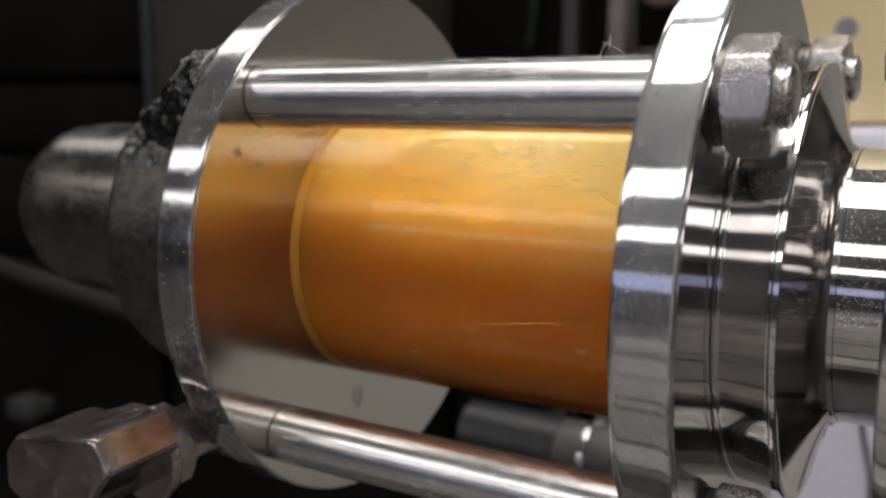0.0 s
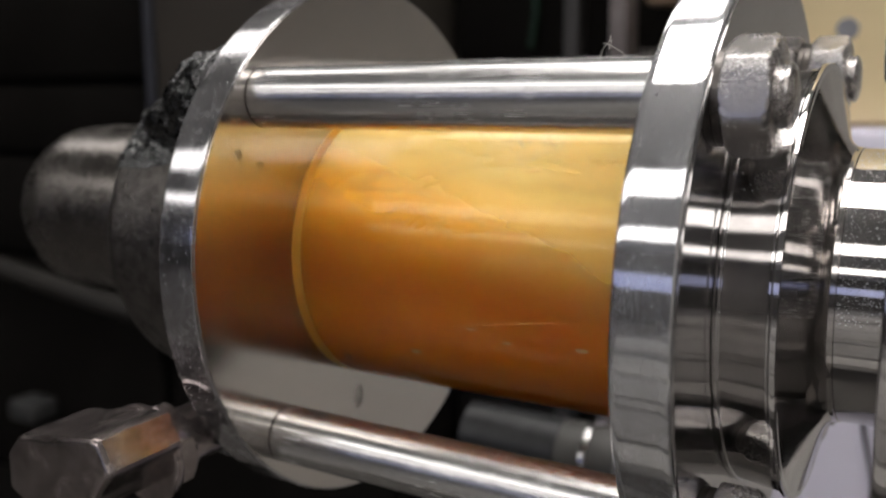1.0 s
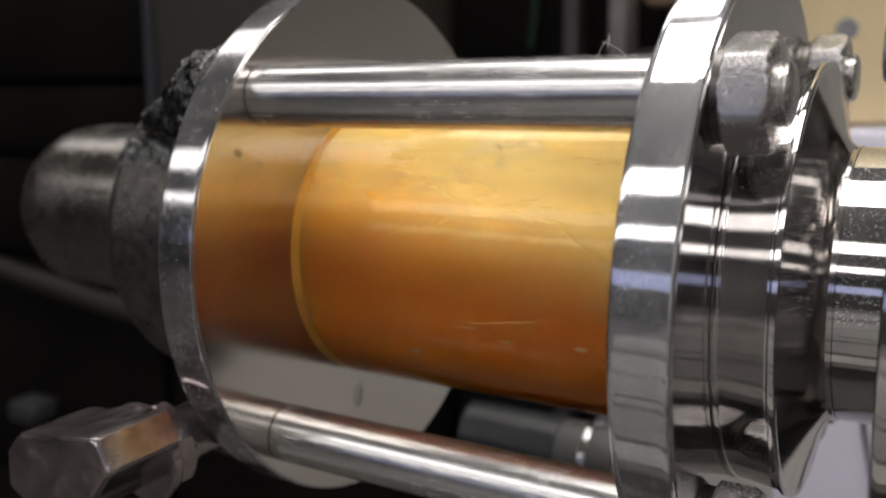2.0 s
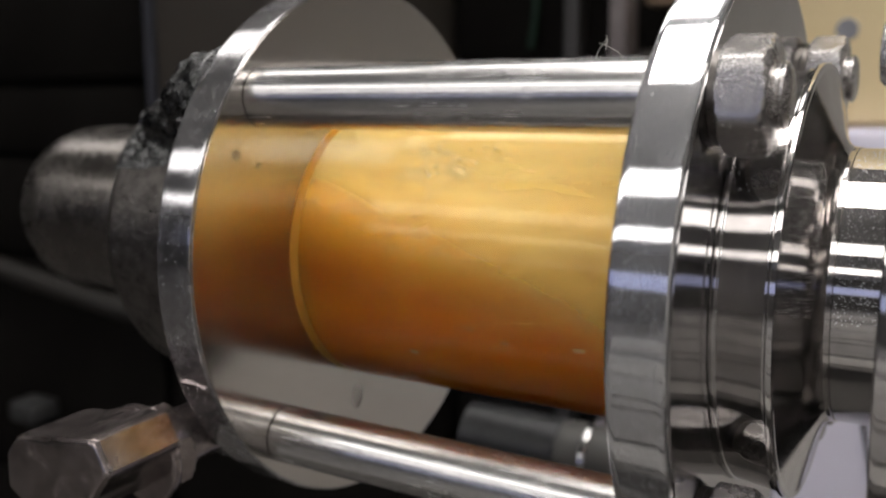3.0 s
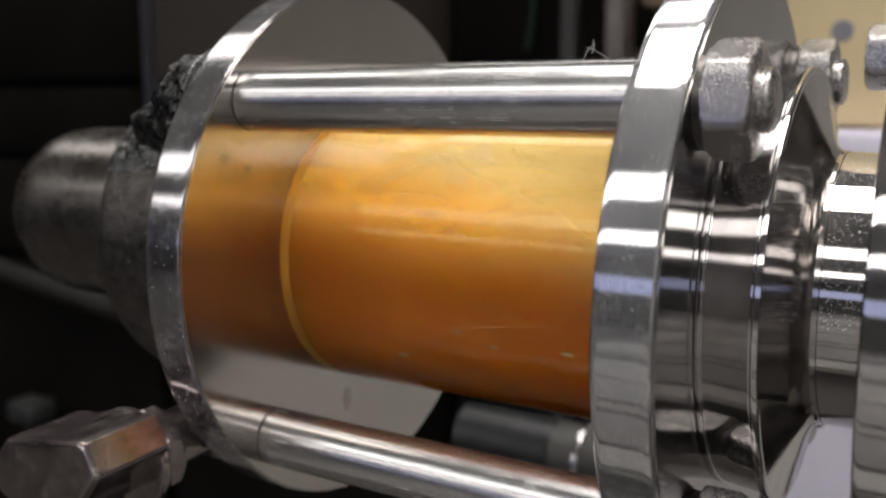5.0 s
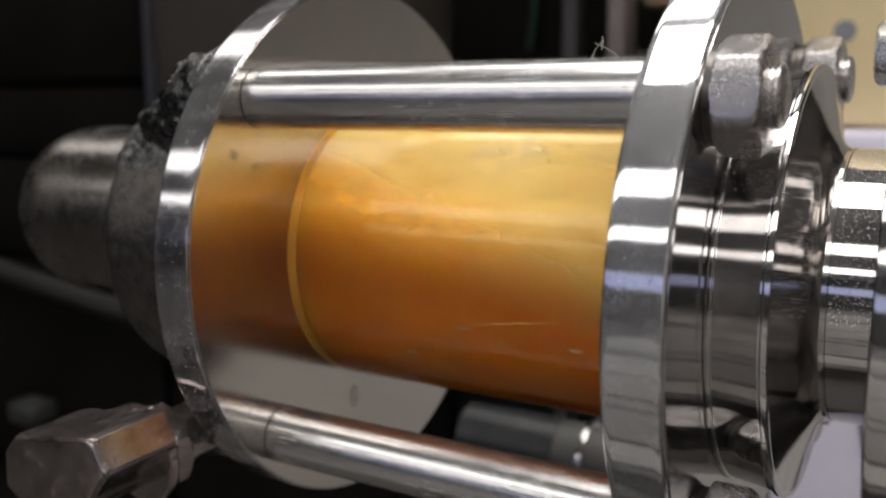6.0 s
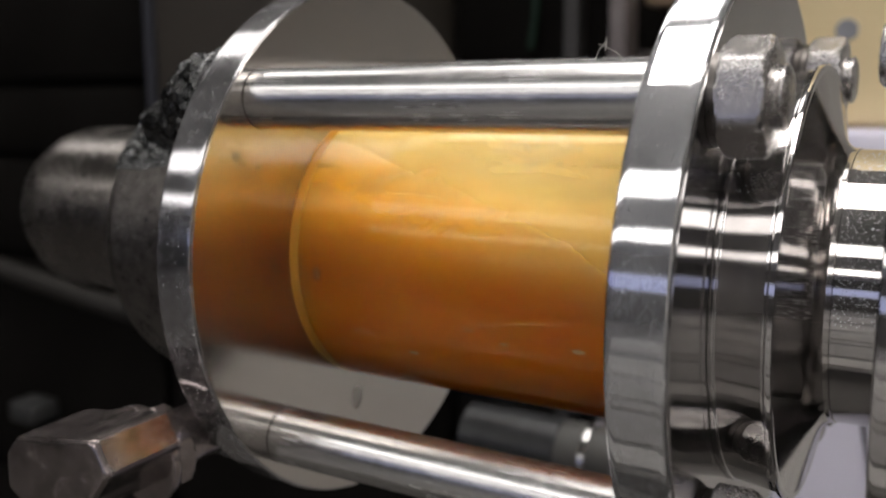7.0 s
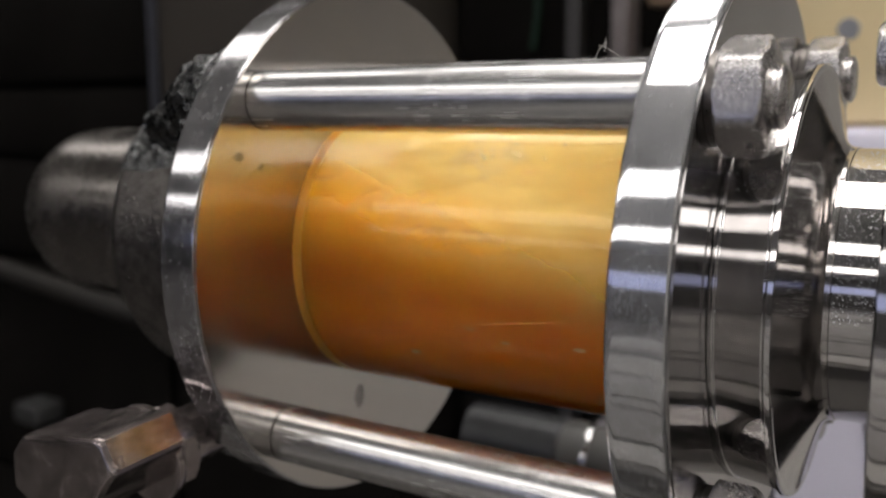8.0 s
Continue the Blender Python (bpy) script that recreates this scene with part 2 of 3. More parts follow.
left_plate, _ = flange_plate(S0, S1 - 0.3, R_LEFT, 24, 0.5, "round stainless flange plate with a lapped mirror-like inner face", STEEL_WORN)
part("face", lathe(rounded([(S1 - 0.6, 24), (S1 - 0.6, R_LEFT - 0.6), (S1, R_LEFT - 0.6), (S1, 24)], 0.15)), STEEL_FACE, left_plate, "polished face reflecting the glass")
right_plate, _ = flange_plate(S2 + 0.3, S3 - 0.3, R_RIGHT, 24, 1.0, "round stainless flange plate with two bright nuts on its outer face", STEEL_RIM)
part("face", lathe(rounded([(S3 - 0.6, 24), (S3 - 0.6, R_RIGHT - 1.2), (S3, R_RIGHT - 1.2), (S3, 24)], 0.15)), STEEL_MIRROR, right_plate)
part("inner_face", lathe(rounded([(S2, 24), (S2, R_RIGHT - 1.2), (S2 + 0.6, R_RIGHT - 1.2), (S2 + 0.6, 24)], 0.15)), STEEL_FACE, right_plate)


# ---- tie rods ----
GAP_DARK = plain("dark_gap", (0.06, 0.05, 0.045), 0.5, 0.3, 400.0)


def tie_rod(angle):
    a = radians(angle)
    t = thing("tie_rod", "bright drawn steel tie rod with hexagon nuts between flange plates", "tie rod",
              pose(0, R_BOLTS / 1000 * math.cos(a), R_BOLTS / 1000 * math.sin(a)), "tie rods round the glass")
    part("shaft", lathe(rounded([(S1, 0.0), (S1, R_ROD), (S2, R_ROD), (S2, 0.0)], 0.3), 64, False), STEEL_ROD, t)
    # Shade of the joint drawn as a thin dark ring round the rod end.
    part("gap_ring", lathe(rounded([(S1 + 0.02, R_ROD - 0.4), (S1 + 0.02, R_ROD + 0.06), (S1 + 0.3, R_ROD + 0.04), (S1 + 0.3, R_ROD - 0.4)], 0.05), 64), GAP_DARK, t, "dark ring drawn for the shaded gap where the rod meets the plate")
    for sign, s in ((1, S3), (-1, S0)):
        m = pose(s / 1000, 0, 0, 0, 0 if sign > 0 else 180, 0)
        part("washer", lathe(rounded([(0.02, R_ROD), (0.02, 8.6), (1.3, 8.6), (1.3, R_ROD)], 0.15), 64), STEEL_CAST, t, "dark flat washer", at=m)
        nut = part("nut", hexagon(18.4, 8.2, 1.0) if sign > 0 else hexagon(17.0, 6.5, 1.6), STEEL_NUT if sign > 0 else STEEL_CRUST, t, "hexagon nut", at=m @ pose(0.0013, 0, 0, -5.2, 0, 0))
        if sign > 0:
            part("stud_end", lathe([(0.0, 0.0), (0.0, 5.4), (0.5, 5.6), (1.0, 5.3), (1.5, 5.6), (1.8, 5.5), (2.2, 4.9), (2.4, 4.4), (2.4, 0.0)], 48, False), STEEL_NUT, nut, at=pose(0.0082, 0, 0))
    return t


for base in (UPPER_ROD, 227.7, 317, 48):
    tie_rod(base)

# ---- right fitting ----
fit_r = thing("pipe_fitting", "polished stainless weld-neck fitting tapering from a collar to a pipe", "pipe fitting")
part("collar", lathe(rounded([(S3, 24), (S3, 43.7), (S3 + 1.0, 43.75), (S3 + 1.2, 43.45), (66.9, 44.6), (66.9, 24)], 0.3)), STEEL_PIPE, fit_r)
part("lip", lathe(rounded([(66.9, 24), (66.9, 45.5), (68.5, 45.5), (68.5, 24)], 0.6)), STEEL_PIPE, fit_r)
neck = [(68.5, 22), (68.5, 44.2), (69.1, 40.8), (70.1, 36.4), (70.9, 33.2), (71.8, 30.6), (72.9, 29.1), (74.4, 28.4), (74.4, 22)]
part("neck", lathe(neck), STEEL_NECK, fit_r)
part("weld_bead", lathe(rounded([(73.6, 24), (73.6, 28.55), (75.2, 28.6), (75.2, 24)], 0.3)), STEEL_NECK, fit_r)
part("pipe", lathe([(74.4, 22), (74.4, 28.3), (85.3, 28.3), (85.3, 22)]), STEEL_PIPE, fit_r)
end_fl = thing("end_flange", "round stainless flange on the end of the pipe", "flange")
part("rim", lathe(rounded([(85.3, 20), (85.3, 60), (94.5, 60), (94.5, 20)], 0.8)), STEEL_PIPE, end_fl)

part("pipe", lathe([(94.5, 22), (94.5, 28.3), (620.0, 28.3), (620.0, 22)], 96), STEEL_PIPE, end_fl)
stand = thing("pipe_stand", "grey steel floor stand carrying the pipe run", "pipe stand", pose(0.42, 0, -1.0))
part("base_plate", block(0.22, 0.22, 0.012, 0.002), HOUSING, stand, at=pose(0, 0, 0.006))
part("post", block(0.05, 0.05, 0.93, 0.003), HOUSING, stand, at=pose(0, 0, 0.477))
part("saddle", block(0.05, 0.09, 0.032, 0.004), HOUSING, stand, at=pose(0, 0, 0.957))

# ---- left hub and capped pipe ----
hub = thing("flange_hub", "rough dark cast hub behind the flange plate", "flange hub")
part("body", lathe(rounded([(-104.5, 20), (-104.5, 41.6), (-102.0, 43.0), (-74, 44.2), (S0, 45.2), (S0, 20)], 0.8)), STEEL_CAST, hub)
for s0, s1, r0, r1, y, z in ((-74, S0, 6.5, 13.4, -0.0415, 0.0375), (-93, -58, 4.0, 10.0, -0.0345, 0.0325)):
    lug = lathe(rounded([(s0, 0), (s0, r0), (s0 + 0.45 * (s1 - s0), 0.87 * r1), (s1, r1), (s1, 0)], 0.8), 64, False)
    bmesh.ops.subdivide_edges(lug, edges=[e for e in lug.edges if abs(e.verts[0].co.x - e.verts[1].co.x) > 0.003], cuts=5)
    bmesh.ops.translate(lug, vec=(0, y, z), verts=lug.verts)
    for v in lug.verts:
        v.co += noise.noise_vector(v.co * 420) * 0.0013 * (0.0 if v.co.x > S0 / 1000 - 0.0004 else 1.0)
    part("lug", lug, STEEL_CRUST, hub, "lumpy cast lug")
crust = bmesh.new()
grid = []
for i in range(41):
    x = -103.5 + 47.0 * i / 40
    row = []
    for j in range(91):
        a = 28 + 105 * j / 90
        edge = min(1.0, j / 9, (90 - j) / 9, i / 6)
        r = 43.4 + edge * (1.2 + 11.5 * (i / 40) ** 1.4 * math.exp(-((a - 72) / 26) ** 2)) + edge * 2.2 * noise.fractal(Vector((x * 0.11, a * 0.085, 3.0)), 0.8, 2.1, 5) + edge * 0.9 * noise.noise(Vector((x * 0.6, a * 0.5, 9.0)))
        row.append(crust.verts.new((x / 1000, -r / 1000 * math.cos(radians(a)), r / 1000 * math.sin(radians(a)))))
    grid.append(row)
for i in range(40):
    for j in range(90):
        crust.faces.new((grid[i][j], grid[i + 1][j], grid[i + 1][j + 1], grid[i][j + 1]))
part("crust", crust, STEEL_CRUST, hub, "wet lumpy dark crust")
cap = thing("domed_pipe", "dull stainless pipe with a domed end", "pipe")
dome = [(-104.5, 0.0), (-104.5, 27.6), (-153, 27.6)] + [(-153 - 27.8 * math.sin(a), 27.6 * math.cos(a)) for a in [k * math.pi / 2 / 14 for k in range(1, 14)]] + [(-180.8, 0.0)]
part("shell", lathe(dome, 96, False), STEEL_DULL, cap, at=pose(0, 0, 0.0026))

# ---- clamp bolt below the left plate ----
bolt = thing("clamp_bolt", "dark shiny forged-headed clamp bolt with worn rounded edges", "bolt", pose(-0.0697, -0.0860, -0.0424, -4.4, -3.9, 86.4))
part("head", forged_bar([(84, 8.9), (155, 18.3), (226, 10.4), (249, 9.9), (303, 16.6), (10, 20.2), (50, 15.0)], 19, 1.5), STEEL_DARK, bolt)
part("collar", lathe(rounded([(18.8, 0), (18.8, 12.2), (21.6, 11.8), (21.6, 0)], 1.0), 64, False), STEEL_DARK, bolt, at=pose(0, -0.003, -0.002))
part("nut", hexagon(19.0, 6.0, 1.4), STEEL_DARK, bolt, "hexagon nut", at=pose(0.0215, -0.003, -0.002, 12, 0, 0))
part("shank", lathe([(27, 0), (27, 7.2), (47, 7.0), (47, 0)], 48, False), STEEL_DARK, bolt, at=pose(0, -0.003, -0.002))


# ---- glass and liquid ----
def glass_material():
    m, nodes, links, bsdf = material("sight_glass")
    bsdf.inputs["Base Color"].default_value = (1.0, 0.97, 0.90, 1)
    bsdf.inputs["Transmission Weight"].default_value = 1.0
    bsdf.inputs["Roughness"].default_value = 0.085
    bsdf.inputs["IOR"].default_value = 1.29
    return m


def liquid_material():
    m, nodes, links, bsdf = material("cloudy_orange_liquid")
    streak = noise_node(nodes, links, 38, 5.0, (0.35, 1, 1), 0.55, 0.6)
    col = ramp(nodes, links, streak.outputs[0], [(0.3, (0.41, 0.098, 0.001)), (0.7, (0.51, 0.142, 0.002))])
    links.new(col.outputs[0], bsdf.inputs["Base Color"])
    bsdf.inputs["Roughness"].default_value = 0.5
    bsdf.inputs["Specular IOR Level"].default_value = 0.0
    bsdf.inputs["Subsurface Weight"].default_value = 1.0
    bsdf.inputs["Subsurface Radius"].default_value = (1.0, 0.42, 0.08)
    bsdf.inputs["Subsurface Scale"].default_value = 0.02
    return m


def angle_coords(nodes, links):
    """Object position along the pipe (x, metres) and the angle up from the front (degrees)."""
    coord = nodes.new("ShaderNodeTexCoord")
    sep = nodes.new("ShaderNodeSeparateXYZ")
    links.new(coord.outputs["Object"], sep.inputs[0])
    a = maths(nodes, links, "ARCTAN2", sep.outputs[2], maths(nodes, links, "MULTIPLY", sep.outputs[1], -1.0))
    return coord, sep.outputs[0], maths(nodes, links, "MULTIPLY", a, 57.2958)


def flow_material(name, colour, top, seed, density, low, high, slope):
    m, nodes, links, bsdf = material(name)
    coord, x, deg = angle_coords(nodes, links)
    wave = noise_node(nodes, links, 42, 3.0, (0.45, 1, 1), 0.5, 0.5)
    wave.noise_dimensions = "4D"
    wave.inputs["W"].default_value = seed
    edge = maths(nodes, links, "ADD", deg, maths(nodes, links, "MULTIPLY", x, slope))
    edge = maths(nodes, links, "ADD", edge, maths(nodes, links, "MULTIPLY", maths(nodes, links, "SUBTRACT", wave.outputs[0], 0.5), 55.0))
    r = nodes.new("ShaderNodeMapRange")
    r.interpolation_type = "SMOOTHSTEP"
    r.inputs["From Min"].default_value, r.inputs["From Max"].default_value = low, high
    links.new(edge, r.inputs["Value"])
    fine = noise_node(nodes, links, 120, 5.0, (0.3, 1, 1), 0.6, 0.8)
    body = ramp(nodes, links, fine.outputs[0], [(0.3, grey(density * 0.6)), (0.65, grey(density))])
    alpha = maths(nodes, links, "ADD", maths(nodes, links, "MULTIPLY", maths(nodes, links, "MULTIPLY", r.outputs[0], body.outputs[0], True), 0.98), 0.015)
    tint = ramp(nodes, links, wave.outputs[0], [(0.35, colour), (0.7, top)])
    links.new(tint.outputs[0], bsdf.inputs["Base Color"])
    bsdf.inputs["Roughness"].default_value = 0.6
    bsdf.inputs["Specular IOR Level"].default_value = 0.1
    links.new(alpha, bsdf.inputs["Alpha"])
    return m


GLASS = glass_material()
END_GLOW = plain("amber_end_glow", (0.50, 0.26, 0.04), 0.35, 0.1, 80.0)
glass = thing("glass_tube", "thick clear glass tube held between the flange plates", "sight glass")
tube = part("tube", lathe(rounded([(S1, 32.0), (S1, R_GLASS), (S2, R_GLASS), (S2, 32.0)], 0.15), 192), GLASS, glass)
tube.visible_shadow = False
# Added amber ring: the liquid's glow refracted in the tube end, as colour.
end_glow_ring = part("end_glow_ring", lathe(rounded([(S1 + 0.02, 32.2), (S1 + 0.02, 35.75), (S1 + 0.2, 35.75), (S1 + 0.7, 32.2)], 0.12), 160), END_GLOW, glass, "amber ring painted for the liquid's glow in the glass end")
end_glow_ring.visible_shadow = False
liquid = thing("liquid", "cloudy orange liquid filling the glass tube", "liquid")
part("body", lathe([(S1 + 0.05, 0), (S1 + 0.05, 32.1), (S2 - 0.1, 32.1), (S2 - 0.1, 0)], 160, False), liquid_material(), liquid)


def shell(radius, x0, x1, a0, a1, nx=24, na=40):
    """A thin curved sheet of liquid inside the glass, from angle a0 to a1 up from the front."""
    bm = bmesh.new()
    grid = [[bm.verts.new(((x0 + (x1 - x0) * i / nx) / 1000, -radius / 1000 * math.cos(radians(a0 + (a1 - a0) * j / na)),
                           radius / 1000 * math.sin(radians(a0 + (a1 - a0) * j / na)))) for j in range(na + 1)] for i in range(nx + 1)]
    for i in range(nx):
        for j in range(na):
            bm.faces.new((grid[i][j], grid[i + 1][j], grid[i + 1][j + 1], grid[i][j + 1]))
    return bm


# Orange layer fades out downwards: the fall of top light put into colour.
flow_b = part("amber_lit_stream", shell(32.35, -56, 56, -110, 170), flow_material("amber_lit_stream", (0.86, 0.365, 0.008), (0.88, 0.41, 0.014), 5.0, 0.6, -14.0, 42.0, 150.0))
tagged(flow_b, "orange stream with the liquid's lighter upper side painted into it", "liquid stream")
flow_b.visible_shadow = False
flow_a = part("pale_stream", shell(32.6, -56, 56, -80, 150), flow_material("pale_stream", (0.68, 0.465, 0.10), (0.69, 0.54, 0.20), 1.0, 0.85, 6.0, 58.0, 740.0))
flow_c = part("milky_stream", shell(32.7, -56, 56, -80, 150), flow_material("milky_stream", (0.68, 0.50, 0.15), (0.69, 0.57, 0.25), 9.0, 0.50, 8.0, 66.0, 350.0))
tagged(flow_c, "thin milky yellow veil drifting in the liquid", "liquid stream")
flow_c.visible_shadow = False
tagged(flow_a, "pale yellow stream swirling inside the orange liquid", "liquid stream")
flow_a.visible_shadow = False

# ---- background ----
BLACK = plain("black_equipment_paint", (0.0068, 0.0062, 0.0057), 0.9, 0.3, 6.0, 0.1, 0.0)
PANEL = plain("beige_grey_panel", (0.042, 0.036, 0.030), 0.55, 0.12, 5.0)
CREAM = plain("cream_machine_paint", (0.84, 0.68, 0.40), 0.5, 0.08, 6.0)
LILAC = plain("pale_lilac_sheet", (0.50, 0.48, 0.56), 0.6, 0.06, 5.0)
DARKGREY = plain("dark_grey_casting", (0.05, 0.048, 0.045), 0.5, 0.3, 20.0)


def box_thing(name, label, category, x0, x1, y0, y1, z0, z1, mat, bevel=0.006):
    ob = part(name, block(x1 - x0, y1 - y0, z1 - z0, bevel), mat, at=pose((x0 + x1) / 2, (y0 + y1) / 2, (z0 + z1) / 2))
    return tagged(ob, label, category)


cab = thing("cabinet", "beige-grey cabinet on a matt black base", "cabinet", pose(-0.548, 0.625, -1.0))
part("base", block(0.312, 0.23, 0.98, 0.006), BLACK, cab, "matt black base", at=pose(0, 0.01, 0.49))
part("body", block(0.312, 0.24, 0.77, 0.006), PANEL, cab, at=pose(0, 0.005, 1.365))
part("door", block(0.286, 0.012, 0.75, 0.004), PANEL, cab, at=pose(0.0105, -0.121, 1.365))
part("corner_trim", block(0.013, 0.010, 0.76, 0.003), plain("blue_grey_trim", (0.036, 0.037, 0.046), 0.5, 0.1, 30.0), cab, "blue-grey corner strip", at=pose(-0.147, -0.120, 1.365))


def equipment_rack(x0, x1, y0, y1):
    t = thing("equipment_rack", "tall black equipment rack standing in the dark", "equipment rack", pose((x0 + x1) / 2, (y0 + y1) / 2, -1.0), "equipment racks")
    part("carcass", block(x1 - x0, y1 - y0 - 0.02, 1.75, 0.004), BLACK, t, at=pose(0, 0.01, 0.875))
    z = 0.02
    for tall in (0.30, 0.22, 0.30, 0.13, 0.09, 0.13, 0.22, 0.30):
        part("panel", block(x1 - x0 - 0.02, 0.012, tall - 0.012, 0.003), BLACK, t, at=pose(0, -(y1 - y0) / 2 + 0.008, z + tall / 2))
        z += tall
    return t


equipment_rack(-1.9, -0.715, 0.52, 0.9)
equipment_rack(-0.386, -0.02, 0.62, 0.9)
box_thing("machine_housing", "cream painted machine housing with a round hole", "machine", -0.017, 0.075, 0.402, 0.75, 0.0217, 0.75, CREAM, 0.012)
base = thing("floor_cabinet", "pale lilac-grey machine base with a dark seam", "machine", pose(0.03875, 0.566, -1.0))
part("body", block(0.0925, 0.368, 1.0217, 0.01), LILAC, base, at=pose(0, 0, 0.51085))
part("seam", tube_along([(0.0045, -0.1845, 0.860), (0.0074, -0.1845, 0.8415), (0.0115, -0.1845, 0.824), (0.0146, -0.1845, 0.8093), (0.016, -0.1845, 0.78)], 0.0016, 8), plain("dark_seam", (0.06, 0.055, 0.06), 0.6), base, "dark curved seam")


part("knob", lathe(rounded([(0, 0), (0, 6.5), (3, 6.5), (3, 0)], 0.8), 40, False), plain("grey_knob", (0.20, 0.20, 0.22), 0.5), bpy.data.objects["machine_housing"], "grey round knob",
     at=pose(-0.0102, -0.172, -0.3055, 0, 0, -90))
DUSKY = plain("dusky_metal", (0.07, 0.065, 0.06), 0.4, 0.3, 30.0)
TAN = plain("tan_fitting", (0.26, 0.19, 0.13), 0.5, 0.2, 30.0)
GREEN = plain("green_wire", (0.004, 0.018, 0.010), 0.6, 0.2, 30.0)
box_thing("rack_post", "grey steel post of the equipment rack", "rack post", -0.1655, -0.1515, 0.49, 0.52, -1.0, 0.4, plain("grey_post", (0.10, 0.085, 0.085), 0.4, 0.3, 30.0), 0.002)
box_thing("rack_post", "narrow dark steel post of the equipment rack", "rack post", -0.230, -0.216, 0.55, 0.57, -1.0, 0.4, plain("dark_post", (0.026, 0.024, 0.024), 0.5), 0.002)
box_thing("wiring_block", "small tan connector block on the rack", "connector", -0.148, -0.120, 0.52, 0.55, 0.113, 0.144, TAN, 0.004)
box_thing("shelf_rail", "dark grey shelf rail across the rack", "rail", -0.167, -0.077, 0.52, 0.54, 0.0515, 0.0785, DUSKY, 0.003)
wire = part("wire", tube_along([(-0.290 + 0.006 * math.sin(k * 0.9), 0.611, 0.088 + 0.03 * k) for k in range(22)], 0.0032), GREEN)
tagged(wire, "thin dark green wire hanging on the rack front", "wire")
drain = thing("background_pipe", "dark grey pipe with a bright collar behind the glass", "pipe", pose(-0.0806, 0.148, -0.113))
part("tube", lathe(rounded([(-16, 0), (-16, 15), (30, 15), (30, 0)], 1.0), 64, False), plain("grey_pipe_paint", (0.022, 0.022, 0.023), 0.25, 0.2, 60.0), drain)
part("sleeve", lathe(rounded([(30, 0), (30, 14.4), (56, 14.4), (56, 0)], 0.6), 64, False), DARKGREY, drain)
part("collar", lathe(rounded([(41.5, 13), (41.5, 16), (44.5, 16), (44.5, 13)], 0.8), 64), STEEL_PIPE, drain)
part("foot", block(0.03, 0.02, 0.012, 0.003), DUSKY, drain, at=pose(0.022, -0.006, -0.012))
part("stand", block(0.02, 0.02, 0.88, 0.002), BLACK, drain, "black post", at=pose(0.0, 0.0, -0.447))
rail = part("conduit", tube_along([(-1.376, 0.512, -0.134), (-1.015, 0.512, -0.178), (-0.700, 0.512, -0.216)], 0.014), plain("brown_conduit", (0.010, 0.0085, 0.007), 0.6))
tagged(rail, "dark brown conduit fixed along the rack front", "conduit")
box_thing("valve_block", "small dark grey valve block on the rack front", "valve", -0.9675, -0.9175, 0.48, 0.522, -0.371, -0.343, plain("valve_grey", (0.022, 0.022, 0.022), 0.6), 0.006)

# bolt on the end flange
end_nut = part("nut", hexagon(9.5, 4.0, 0.8), STEEL_NUT, end_fl, "hexagon nut", at=pose(0.0813, -0.036, 0.0455))

# stains on the lapped face
STAIN = plain("dried_stain", (0.12, 0.09, 0.055), 0.6, 0.3, 300.0)
STAIN.node_tree.nodes["Principled BSDF"].inputs["Alpha"].default_value = 0.09


def stain(y, z, ry, rz, seed):
    rnd = random.Random(seed)
    bm = bmesh.new()
    ring = [bm.verts.new((S1 / 1000 + 0.00005, y + ry * math.cos(k * math.pi / 10) * rnd.uniform(0.8, 1.1), z + rz * math.sin(k * math.pi / 10) * rnd.uniform(0.85, 1.1))) for k in range(20)]
    face = bm.faces.new(ring)
    ext = bmesh.ops.extrude_face_region(bm, geom=[face])
    bmesh.ops.translate(bm, vec=(-0.00004, 0, 0), verts=[v for v in ext["geom"] if isinstance(v, bmesh.types.BMVert)])
    return part("stain", bm, STAIN, left_plate, "dried dark stain")


stain(-0.0527, 0.0262, 0.0016, 0.0012, 3)
stain(-0.0460, 0.0234, 0.0011, 0.0009, 5)
stain(-0.0095, -0.0417, 0.0022, 0.0036, 7)


# Added out of view to lighten the reflection low on the left face.
box_thing("fill_cabinet", "unseen light grey block added for the left plate's face to reflect", "cabinet", 0.12, 1.2, 0.55, 0.95, -1.0, -0.02, LIGHT_WALL)

# flecks, two painted glints and a scratch on the glass
MARK_GLINT = plain("pale_mark_glint", (0.85, 0.55, 0.28), 0.4, 0.1, 300.0)
MARK_GLINT.node_tree.nodes["Principled BSDF"].inputs["Alpha"].default_value = 0.38
# The marks at 40.2 and 43.5 degrees are lamp glints put in as colour.
for x, deg, length, width in ((-13.9, -33.4, 1.5, 0.55), (11.2, -22.3, 1.3, 0.32), (-12.0, -44.7, 1.2, 0.25), (28.5, -20.9, 1.6, 0.6), (13.8, 40.2, 2.0, 0.22), (28.5, 43.5, 1.0, 0.2), (2.9, -18.5, 1.6, 0.25)):
    bm = bmesh.new()
    bmesh.ops.create_icosphere(bm, subdivisions=2, radius=0.001)
    bmesh.ops.scale(bm, vec=(length, 0.06, width), verts=bm.verts)
    fleck_glint = part("fleck_glint", bm, MARK_GLINT, glass, "pale smear and painted glint mark", at=pose(0, 0, 0, -deg) @ pose(x / 1000, -R_GLASS / 1000, 0))
    fleck_glint.visible_shadow = False
scratch = [(-1 + 27 * k / 16, -18.5 + 7.5 * (k / 16) ** 0.8) for k in range(17)]
part("scratch", tube_along([(x / 1000, -0.03591 * math.cos(radians(a)), 0.03591 * math.sin(radians(a))) for x, a in scratch], 0.00006, 6), MARK_GLINT, glass, "fine pale scratch")

